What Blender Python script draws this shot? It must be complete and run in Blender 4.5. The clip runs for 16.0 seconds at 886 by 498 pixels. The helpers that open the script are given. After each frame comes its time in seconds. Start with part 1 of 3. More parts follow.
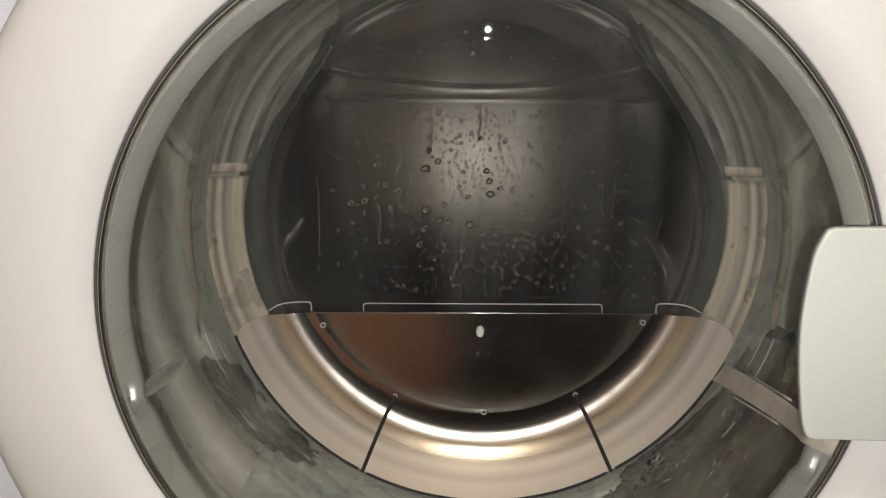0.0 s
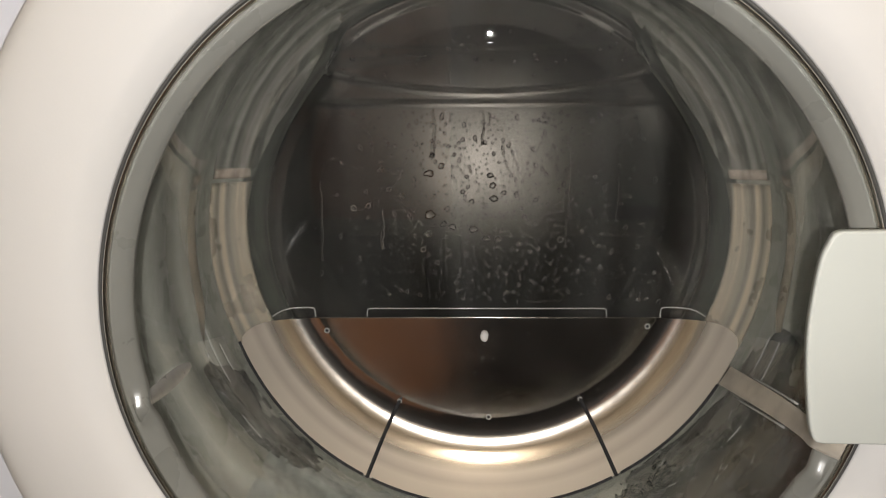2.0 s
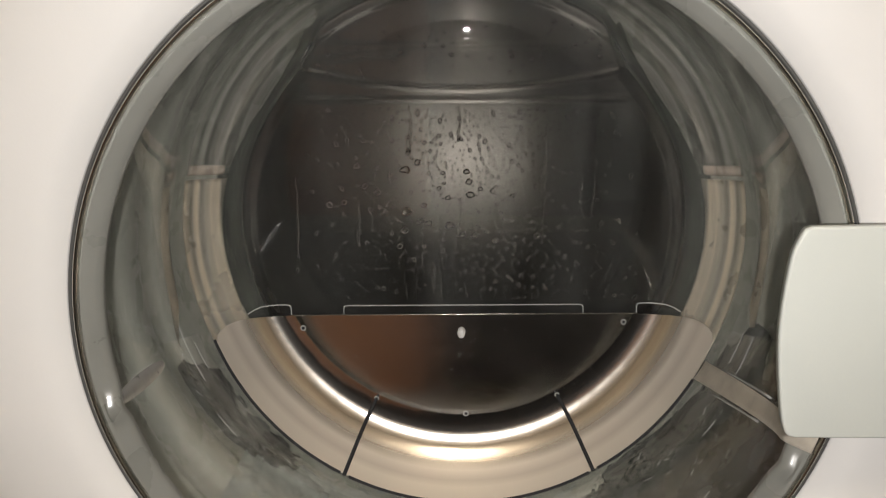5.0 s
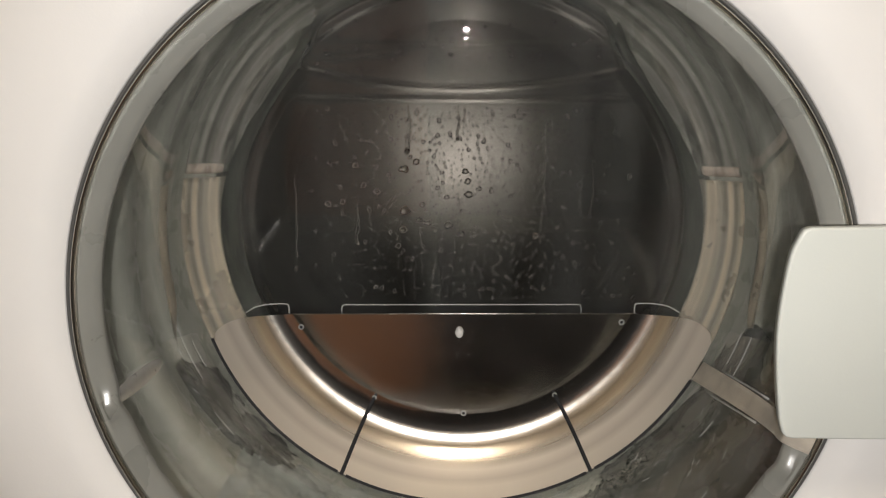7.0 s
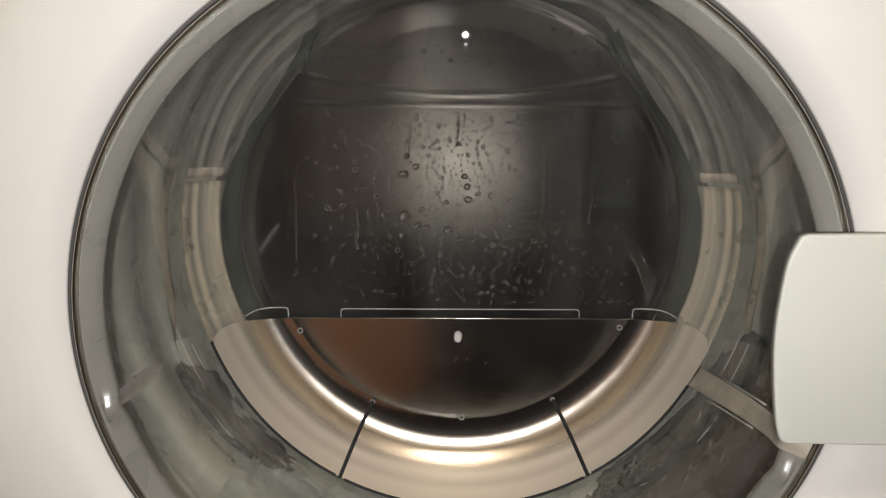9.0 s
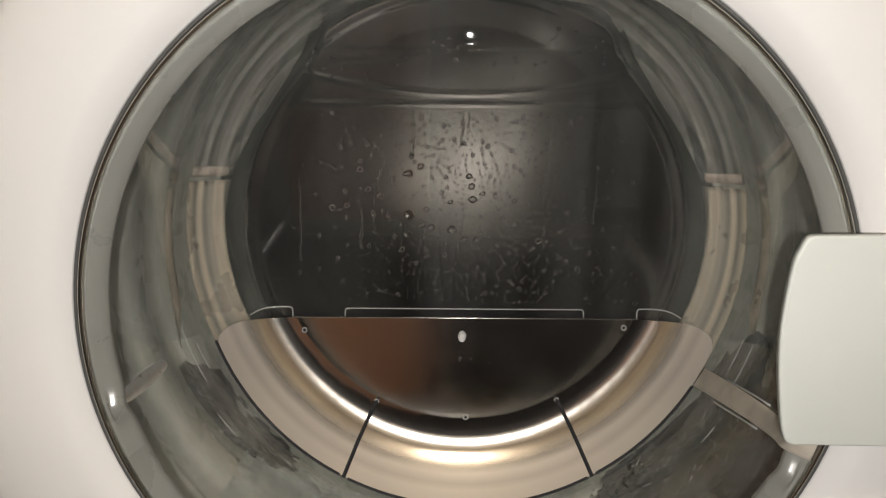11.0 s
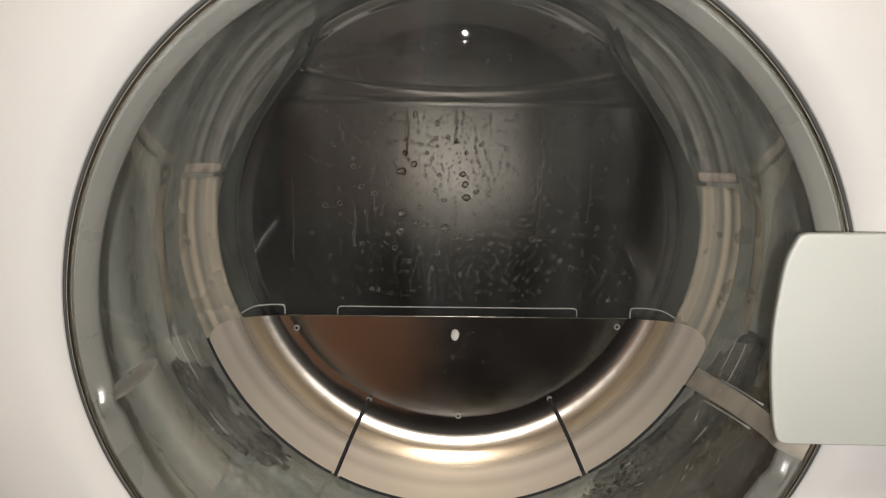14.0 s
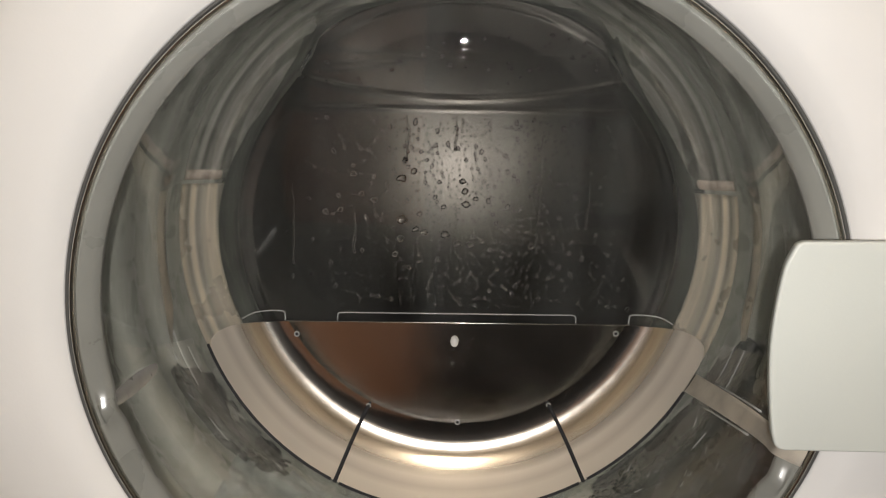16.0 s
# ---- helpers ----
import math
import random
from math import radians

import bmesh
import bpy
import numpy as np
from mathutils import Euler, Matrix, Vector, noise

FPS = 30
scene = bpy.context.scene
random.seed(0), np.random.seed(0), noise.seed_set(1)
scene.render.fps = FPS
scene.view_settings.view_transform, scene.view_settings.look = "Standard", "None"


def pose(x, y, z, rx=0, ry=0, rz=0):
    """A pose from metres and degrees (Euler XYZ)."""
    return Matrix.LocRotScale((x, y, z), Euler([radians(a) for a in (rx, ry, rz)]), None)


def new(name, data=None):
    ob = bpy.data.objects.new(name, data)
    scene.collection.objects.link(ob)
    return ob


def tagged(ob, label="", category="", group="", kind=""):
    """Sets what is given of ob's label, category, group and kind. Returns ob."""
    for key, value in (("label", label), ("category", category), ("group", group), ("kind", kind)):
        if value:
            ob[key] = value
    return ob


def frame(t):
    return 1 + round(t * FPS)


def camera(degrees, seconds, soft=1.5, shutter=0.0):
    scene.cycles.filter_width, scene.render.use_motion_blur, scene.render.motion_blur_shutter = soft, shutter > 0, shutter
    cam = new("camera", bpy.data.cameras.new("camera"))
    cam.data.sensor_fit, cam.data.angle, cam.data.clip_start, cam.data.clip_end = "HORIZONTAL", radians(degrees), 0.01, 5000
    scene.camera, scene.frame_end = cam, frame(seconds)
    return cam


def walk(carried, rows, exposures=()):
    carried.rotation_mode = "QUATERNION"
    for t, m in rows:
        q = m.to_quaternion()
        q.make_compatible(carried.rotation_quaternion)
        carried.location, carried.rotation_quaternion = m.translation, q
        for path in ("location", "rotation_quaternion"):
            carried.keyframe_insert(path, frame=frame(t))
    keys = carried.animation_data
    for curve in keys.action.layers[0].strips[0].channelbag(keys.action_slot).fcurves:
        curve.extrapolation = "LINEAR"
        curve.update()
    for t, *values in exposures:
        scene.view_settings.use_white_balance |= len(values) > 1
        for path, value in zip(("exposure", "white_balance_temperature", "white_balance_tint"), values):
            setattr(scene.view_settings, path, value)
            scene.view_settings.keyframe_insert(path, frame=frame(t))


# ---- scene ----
cam = camera(57.0, 16.0, soft=1.2)
walk(cam, [
    (0, pose(-0.0004, -0.3023, 0.1162, 74.750, 0.000, 2.765)),
    (0.5, pose(-0.0010, -0.3031, 0.1168, 74.931, 0.087, 2.928)),
    (1, pose(-0.0023, -0.3040, 0.1173, 75.355, 0.058, 2.775)),
    (1.5, pose(-0.0010, -0.3019, 0.1169, 75.206, 0.219, 2.956)),
    (2, pose(-0.0017, -0.3016, 0.1167, 74.998, 0.328, 2.797)),
    (2.5, pose(-0.0005, -0.3013, 0.1161, 74.653, 0.364, 2.680)),
    (3, pose(-0.0002, -0.3008, 0.1147, 74.490, 0.398, 2.358)),
    (3.5, pose(0.0004, -0.3000, 0.1155, 74.554, 0.383, 1.904)),
    (4, pose(0.0004, -0.3005, 0.1170, 74.756, 0.282, 1.348)),
    (6.5, pose(0.0002, -0.3001, 0.1159, 74.675, 0.040, 1.468)),
    (7, pose(0.0002, -0.3003, 0.1162, 74.737, -0.129, 1.334)),
    (7.5, pose(0.0002, -0.3007, 0.1161, 74.677, -0.280, 1.299)),
    (8, pose(-0.0004, -0.3015, 0.1166, 74.828, -0.317, 1.210)),
    (8.5, pose(-0.0005, -0.3017, 0.1175, 74.830, -0.332, 1.271)),
    (9, pose(-0.0009, -0.3023, 0.1169, 75.051, -0.465, 1.221)),
    (11.5, pose(-0.0016, -0.3024, 0.1171, 74.975, -0.577, 1.522)),
    (12, pose(-0.0012, -0.3023, 0.1167, 74.924, -0.645, 1.485)),
    (12.5, pose(-0.0001, -0.3024, 0.1162, 74.903, -0.709, 1.309)),
    (13, pose(-0.0006, -0.3025, 0.1161, 74.932, -0.772, 1.125)),
    (13.5, pose(-0.0002, -0.3016, 0.1165, 74.962, -0.811, 1.128)),
    (14, pose(-0.0006, -0.3010, 0.1156, 75.009, -0.894, 1.203)),
    (14.5, pose(-0.0008, -0.3018, 0.1157, 75.108, -1.008, 1.122)),
    (15, pose(-0.0007, -0.3030, 0.1162, 75.159, -0.956, 1.083)),
    (15.5, pose(-0.0006, -0.3030, 0.1165, 75.323, -1.035, 1.055)),
    (16, pose(-0.0013, -0.3031, 0.1164, 75.448, -1.041, 1.133)),
])

# ---- world and light ----
world = bpy.data.worlds.new("world")
world.use_nodes = True
scene.world = world
world.node_tree.nodes["Background"].inputs[0].default_value = (0.05, 0.05, 0.055, 1)
world.node_tree.nodes["Background"].inputs[1].default_value = 0.3
scene.view_settings.exposure = 0.0


def lamp(name, kind, power, m, colour, size):
    data = bpy.data.lights.new(name, kind)
    data.energy, data.color = power, colour
    if kind == "AREA":
        data.shape, data.size = "DISK", size
    else:
        data.shadow_soft_size = size
    ob = new(name, data)
    ob.matrix_basis = m
    return ob


# the torch held beside the lens; the room's pendant lamp is built with the room
lamp("torch_light", "POINT", 4.7, pose(0.004, -0.306, 0.113), (1.0, 0.955, 0.915), 0.002)


# ---- materials ----
class Mat:
    """A node material with a noisy base colour, roughness and relief."""

    def __init__(self, name, base, rough=0.5, metal=0.0, **more):
        self.m = bpy.data.materials.new(name)
        self.m.use_nodes = True
        self.t = self.m.node_tree
        self.b = self.t.nodes["Principled BSDF"]
        self.b.inputs["Base Color"].default_value = (*base, 1)
        self.b.inputs["Roughness"].default_value = rough
        self.b.inputs["Metallic"].default_value = metal
        for key, value in more.items():
            self.b.inputs[key.replace("_", " ")].default_value = value
        self.base, self.rough = base, rough

    def node(self, kind, **values):
        n = self.t.nodes.new(kind)
        for key, value in values.items():
            n.inputs[key].default_value = value
        return n

    def noise(self, scale, detail=4.0, stretch=(1, 1, 1)):
        co = self.node("ShaderNodeTexCoord")
        mp = self.node("ShaderNodeMapping", Scale=stretch)
        nz = self.node("ShaderNodeTexNoise", Scale=scale, Detail=detail)
        self.t.links.new(co.outputs["Object"], mp.inputs["Vector"])
        self.t.links.new(mp.outputs["Vector"], nz.inputs["Vector"])
        return nz.outputs["Fac"]

    def rings(self, scale):
        """Noise that runs in circles round the door's axis."""
        co = self.node("ShaderNodeTexCoord")
        mp = self.node("ShaderNodeMapping", Scale=(1, 0, 1))
        ln = self.t.nodes.new("ShaderNodeVectorMath")
        ln.operation = "LENGTH"
        nz = self.node("ShaderNodeTexNoise", Scale=scale, Detail=3.0)
        nz.noise_dimensions = "1D"
        self.t.links.new(co.outputs["Object"], mp.inputs["Vector"])
        self.t.links.new(mp.outputs["Vector"], ln.inputs[0])
        self.t.links.new(ln.outputs["Value"], nz.inputs["W"])
        return nz.outputs["Fac"]

    def radial(self, socket, stops):
        """A value by the distance from the door's axis, (radius, value) pairs."""
        co = self.node("ShaderNodeTexCoord")
        mp = self.node("ShaderNodeMapping", Scale=(1, 0, 1))
        ln = self.t.nodes.new("ShaderNodeVectorMath")
        ln.operation = "LENGTH"
        rng = self.node("ShaderNodeMapRange", **{"From Min": stops[0][0], "From Max": stops[-1][0]})
        self.t.links.new(co.outputs["Object"], mp.inputs["Vector"])
        self.t.links.new(mp.outputs["Vector"], ln.inputs[0])
        self.t.links.new(ln.outputs["Value"], rng.inputs["Value"])
        lo, hi = stops[0][0], stops[-1][0]
        out = self.ramp(rng.outputs["Result"], [((r - lo) / (hi - lo), v if isinstance(v, tuple) else (v,) * 3) for r, v in stops])
        self.t.links.new(out, self.b.inputs[socket])
        return self

    def ramp(self, fac, stops):
        r = self.node("ShaderNodeValToRGB")
        while len(r.color_ramp.elements) < len(stops):
            r.color_ramp.elements.new(0.5)
        for e, (at, c) in zip(r.color_ramp.elements, stops):
            e.position, e.color = at, (*c, 1)
        self.t.links.new(fac, r.inputs["Fac"])
        return r.outputs["Color"]

    def colour(self, fac, dark, light, lo=0.35, hi=0.65):
        self.t.links.new(self.ramp(fac, [(lo, dark), (hi, light)]), self.b.inputs["Base Color"])
        return self

    def gloss(self, fac, lo, hi, a=0.3, b=0.7):
        self.t.links.new(self.ramp(fac, [(a, (lo,) * 3), (b, (hi,) * 3)]), self.b.inputs["Roughness"])
        return self

    def bump(self, fac, strength, distance):
        n = self.node("ShaderNodeBump", Strength=strength, Distance=distance)
        self.t.links.new(fac, n.inputs["Height"])
        self.t.links.new(n.outputs["Normal"], self.b.inputs["Normal"])
        return self


def make_materials():
    mats = {}
    m = Mat("white_plastic", (0.78, 0.77, 0.745), 0.38)
    m.colour(m.noise(6), (0.64, 0.632, 0.615), (0.68, 0.672, 0.66))
    m.gloss(m.noise(40), 0.33, 0.45).bump(m.noise(900, 2), 0.08, 0.0004)
    mats["white"] = m.m
    m = Mat("handle_plastic", (0.6, 0.6, 0.57), 0.4)
    m.colour(m.noise(7), (0.50, 0.525, 0.497), (0.535, 0.56, 0.53))
    m.gloss(m.noise(40), 0.35, 0.5).bump(m.noise(900, 2), 0.08, 0.0004)
    mats["handle"] = m.m
    m = Mat("enamel", (0.72, 0.74, 0.80), 0.3)
    m.colour(m.noise(5), (0.66, 0.68, 0.75), (0.72, 0.74, 0.80))
    mats["enamel"] = m.m
    m = Mat("grey_plastic", (0.42, 0.42, 0.39), 0.45)
    m.colour(m.noise(10), (0.38, 0.38, 0.35), (0.46, 0.46, 0.43))
    mats["grey_plastic"] = m.m
    m = Mat("seal_black", (0.07, 0.07, 0.067), 0.35)
    mats["seal"] = m.m
    m = Mat("bezel_plastic", (0.3, 0.3, 0.275), 0.3, Coat_Weight=0.8, Coat_Roughness=0.06)
    m.colour(m.noise(12, 4), (0.175, 0.178, 0.162), (0.225, 0.227, 0.208))
    m.gloss(m.noise(50), 0.2, 0.4)
    mats["bezel"] = m.m
    m = Mat("shaded_rubber", (0.05, 0.052, 0.046), 0.4)
    m.colour(m.noise(40), (0.035, 0.037, 0.032), (0.065, 0.067, 0.058))
    mats["seal_lip"] = m.m
    m = Mat("chrome_trim", (0.55, 0.54, 0.5), 0.16, 1.0)
    mats["trim"] = m.m
    m = Mat("rubber", (0.22, 0.225, 0.2), 0.5)
    m.colour(m.rings(170), (0.20, 0.20, 0.178), (0.305, 0.303, 0.270))
    m.gloss(m.noise(60), 0.18, 0.42).bump(m.noise(90), 0.35, 0.003)
    mats["rubber"] = m.m
    # pressed glass, lightly filmed with lime and soap
    m = Mat("bowl_glass", (0.93, 0.95, 0.92), 0.015, 0.0, IOR=1.5, Transmission_Weight=1.0)
    m.gloss(m.noise(25, 6, (1, 1, 0.25)), 0.004, 0.025, 0.4, 0.75)
    m.bump(m.noise(14, 2), 0.03, 0.003)
    film = m.ramp(m.noise(40, 6, (1, 1, 0.07)), [(0.38, (0.996,) * 3), (0.72, (0.975,) * 3)])
    m.t.links.new(film, m.b.inputs["Transmission Weight"])
    mats["glass"] = m.m
    m = Mat("water", (0.98, 0.98, 0.98), 0.01, 0.0, IOR=1.33, Transmission_Weight=1.0)
    mats["water"] = m.m
    m = Mat("plate_steel", (0.64, 0.60, 0.54), 0.1, 1.0)
    m.colour(m.noise(22, 5), (0.61, 0.57, 0.51), (0.66, 0.62, 0.56))
    m.gloss(m.noise(30, 5), 0.09, 0.15).bump(m.noise(40, 3), 0.05, 0.002)
    mats["steel"] = m.m
    m = Mat("sheen_liner", (0.6, 0.53, 0.45), 0.3, 0.35)
    # ring streaks in the colour imitate a warm metallic sheen
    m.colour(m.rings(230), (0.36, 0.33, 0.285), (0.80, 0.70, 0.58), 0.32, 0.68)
    m.gloss(m.noise(40, 4), 0.22, 0.4).bump(m.noise(45, 2), 0.06, 0.003)
    mats["liner"] = m.m
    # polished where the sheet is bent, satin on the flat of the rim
    m = Mat("rim_steel_sheen", (0.9, 0.82, 0.72), 0.25, 1.0, Coat_Weight=0.25, Coat_Roughness=0.10, Coat_IOR=1.9)
    # pale and dark rings in the base colour imitate streaks of sheen
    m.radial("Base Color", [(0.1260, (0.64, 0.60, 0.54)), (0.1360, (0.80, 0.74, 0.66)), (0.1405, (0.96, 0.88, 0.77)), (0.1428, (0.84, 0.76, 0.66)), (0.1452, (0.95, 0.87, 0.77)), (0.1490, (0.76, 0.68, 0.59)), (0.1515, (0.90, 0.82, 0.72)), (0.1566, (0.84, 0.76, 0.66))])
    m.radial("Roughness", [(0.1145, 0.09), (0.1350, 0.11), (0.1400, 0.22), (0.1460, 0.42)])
    # less metallic outwards, which brightens the outer rim
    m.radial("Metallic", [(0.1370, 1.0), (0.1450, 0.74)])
    m.bump(m.noise(24, 3), 0.09, 0.003)
    mats["satin"] = m.m
    m = Mat("strap_steel", (0.6, 0.55, 0.48), 0.32, 0.15)
    m.colour(m.noise(60, 5), (0.66, 0.61, 0.53), (0.86, 0.80, 0.70)).bump(m.noise(80, 3), 0.15, 0.002)
    mats["strap"] = m.m
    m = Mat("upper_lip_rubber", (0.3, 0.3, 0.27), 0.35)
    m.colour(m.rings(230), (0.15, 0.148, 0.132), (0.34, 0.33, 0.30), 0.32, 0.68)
    m.gloss(m.noise(40, 4), 0.2, 0.42).bump(m.noise(45, 3), 0.2, 0.003)
    mats["upper_lip"] = m.m
    # pale pinkish colour that paints highlights on the gasket's lip
    m = Mat("lip_highlight", (0.62, 0.55, 0.48), 0.25, 0.3)
    m.colour(m.noise(120, 4), (0.50, 0.43, 0.37), (0.85, 0.75, 0.66))
    mats["lip_glint"] = m.m
    m = Mat("wet_dark_rubber", (0.08, 0.08, 0.075), 0.3)
    m.colour(m.noise(26, 6, (1, 0.5, 1)), (0.040, 0.041, 0.038), (0.120, 0.120, 0.114), 0.42, 0.75)
    m.gloss(m.noise(60), 0.12, 0.4).bump(m.noise(70, 4), 0.3, 0.003)
    mats["wet_rubber"] = m.m
    m = Mat("drum_steel", (0.30, 0.285, 0.26), 0.42, 1.0)
    m.colour(m.noise(9, 6), (0.15, 0.137, 0.125), (0.24, 0.218, 0.199))
    m.gloss(m.noise(14, 5), 0.39, 0.44).bump(m.noise(50, 4), 0.04, 0.002)
    mats["drum"] = m.m
    m = Mat("milky_plastic", (0.6, 0.6, 0.58), 0.15, 0.0, IOR=1.46, Transmission_Weight=0.35)
    mats["milky"] = m.m
    m = Mat("frosted_glass", (0.85, 0.85, 0.8), 0.35, 0.0, IOR=1.3, Transmission_Weight=0.93)
    m.gloss(m.noise(120, 4), 0.2, 0.5)
    mats["frosted"] = m.m
    m = Mat("lifter_steel", (0.3, 0.26, 0.22), 0.34, 1.0)
    m.colour(m.noise(30), (0.22, 0.185, 0.155), (0.33, 0.285, 0.24))
    mats["lifter"] = m.m
    m = Mat("suds", (0.7, 0.72, 0.7), 0.35)
    m.colour(m.noise(30, 4), (0.19, 0.197, 0.188), (0.25, 0.26, 0.248))
    m.bump(m.noise(300, 3), 0.15, 0.001)
    mats["suds"] = m.m
    m = Mat("bubble", (0.72, 0.74, 0.72), 0.02, 0.0, IOR=1.33, Transmission_Weight=1.0)
    mats["bubble"] = m.m
    m = Mat("wall_paint", (0.5, 0.47, 0.42), 0.8)
    m.colour(m.noise(3), (0.42, 0.39, 0.35), (0.5, 0.47, 0.42)).bump(m.noise(80), 0.2, 0.003)
    mats["wall"] = m.m
    m = Mat("floor_tile", (0.1, 0.095, 0.09), 0.4)
    m.colour(m.noise(8), (0.14, 0.135, 0.125), (0.22, 0.21, 0.2))
    mats["floor"] = m.m
    m = Mat("ceiling_paint", (0.7, 0.68, 0.64), 0.9)
    m.colour(m.noise(3), (0.66, 0.64, 0.6), (0.72, 0.7, 0.66))
    mats["ceiling"] = m.m
    m = Mat("brown_wood", (0.3, 0.13, 0.055), 0.45)
    m.colour(m.noise(6, 6, (1, 1, 0.08)), (0.22, 0.105, 0.06), (0.42, 0.215, 0.125)).bump(m.noise(50, 3, (1, 1, 0.05)), 0.1, 0.002)
    mats["wood"] = m.m
    m = Mat("lit_globe", (0.9, 0.88, 0.84), 0.4, 0.0, Emission_Color=(1.0, 0.84, 0.64, 1), Emission_Strength=55.0)
    mats["lamp"] = m.m
    m = Mat("matt_black", (0.02, 0.02, 0.022), 0.9)
    mats["dark"] = m.m
    return mats


MAT = make_materials()


# ---- mesh helpers ----
def part(name, bm, material, parent=None, label="", smooth=True):
    me = bpy.data.meshes.new(name)
    bmesh.ops.recalc_face_normals(bm, faces=bm.faces[:])
    bm.to_mesh(me)
    bm.free()
    me.materials.append(MAT[material])
    for p in me.polygons:
        p.use_smooth = smooth
    ob = new(name, me)
    ob.parent = parent
    return tagged(ob, label)


def empty(name, m=Matrix()):
    ob = new(name)
    ob.empty_display_size = 0.05
    ob.matrix_basis = m
    return ob


def spline(points, n):
    """n points along a smooth line through the given ones."""
    p = np.array(points, float)
    p = np.vstack([2 * p[0] - p[1], p, 2 * p[-1] - p[-2]])
    out = []
    for u in np.linspace(0, len(points) - 1 - 1e-9, n):
        i, t = int(u) + 1, u - int(u)
        a, b, c, d = p[i - 1], p[i], p[i + 1], p[i + 2]
        out.append(0.5 * (2 * b + (c - a) * t + (2 * a - 5 * b + 4 * c - d) * t * t + (3 * b - a - 3 * c + d) * t ** 3))
    return out


def lathe(profile, segs=128, closed=False, bend=None):
    """A surface of revolution round the y axis from (radius, y) pairs. closed: the profile is a loop."""
    bm = bmesh.new()
    rings = []
    for r, y in profile:
        if r < 1e-5:
            rings.append([bm.verts.new((0, y, 0))])
        else:
            rings.append([bm.verts.new((r * math.cos(2 * math.pi * k / segs), y, r * math.sin(2 * math.pi * k / segs))) for k in range(segs)])
    pairs = list(zip(rings, rings[1:])) + ([(rings[-1], rings[0])] if closed else [])
    for a, b in pairs:
        for k in range(segs):
            j = (k + 1) % segs
            quad = [a[k], a[j], b[j], b[k]] if len(a) > 1 and len(b) > 1 else ([a[0], b[j], b[k]] if len(a) == 1 else [a[k], a[j], b[0]])
            bm.faces.new(quad)
    if bend:
        for v in bm.verts:
            v.co = bend(v.co)
    return bm


def box(x0, y0, z0, x1, y1, z1, bevel=0.0):
    bm = bmesh.new()
    bmesh.ops.create_cube(bm, size=1.0, matrix=Matrix.LocRotScale(((x0 + x1) / 2, (y0 + y1) / 2, (z0 + z1) / 2), None, (x1 - x0, y1 - y0, z1 - z0)))
    if bevel:
        bmesh.ops.bevel(bm, geom=bm.edges[:], offset=bevel, segments=3, profile=0.5, affect="EDGES")
    return bm


def solid(outline, y0, y1, bevel=0.0, segs=3):
    """A plate with the outline (x, z) from y0 to y1; its edge at y0 is rounded."""
    bm = bmesh.new()
    front = bm.faces.new([bm.verts.new((x, y0, z)) for x, z in outline])
    ext = bmesh.ops.extrude_face_region(bm, geom=[front])
    bmesh.ops.translate(bm, vec=(0, y1 - y0, 0), verts=[v for v in ext["geom"] if isinstance(v, bmesh.types.BMVert)])
    if bevel:
        bm.verts.ensure_lookup_table()
        n = len(outline)
        edges = [e for e in bm.edges if abs(e.verts[0].co.y - y0) < 1e-7 and abs(e.verts[1].co.y - y0) < 1e-7]
        bmesh.ops.bevel(bm, geom=edges, offset=bevel, segments=segs, profile=0.5, affect="EDGES")
    return bm


def wire(points, radius, sides=6, taper=False):
    """A round bar along a line of points."""
    bm = bmesh.new()
    pts = [Vector(p) for p in points]
    rings = []
    for i, p in enumerate(pts):
        d = (pts[min(i + 1, len(pts) - 1)] - pts[max(i - 1, 0)]).normalized()
        s = d.cross(Vector((0, 1, 0)))
        s = s.normalized() if s.length > 1e-4 else Vector((1, 0, 0))
        u = s.cross(d)
        thick = radius * (0.25 + 0.75 * (i / (len(pts) - 1)) ** 0.7) if taper else radius
        rings.append([bm.verts.new(p + thick * (math.cos(a) * s + math.sin(a) * u)) for a in [2 * math.pi * k / sides for k in range(sides)]])
    for a, b in zip(rings, rings[1:]):
        for k in range(sides):
            bm.faces.new([a[k], a[(k + 1) % sides], b[(k + 1) % sides], b[k]])
    bm.faces.new(rings[0])
    bm.faces.new(rings[-1])
    return bm


# ---- the room ----
FLOOR, TOP = -0.55, 1.87


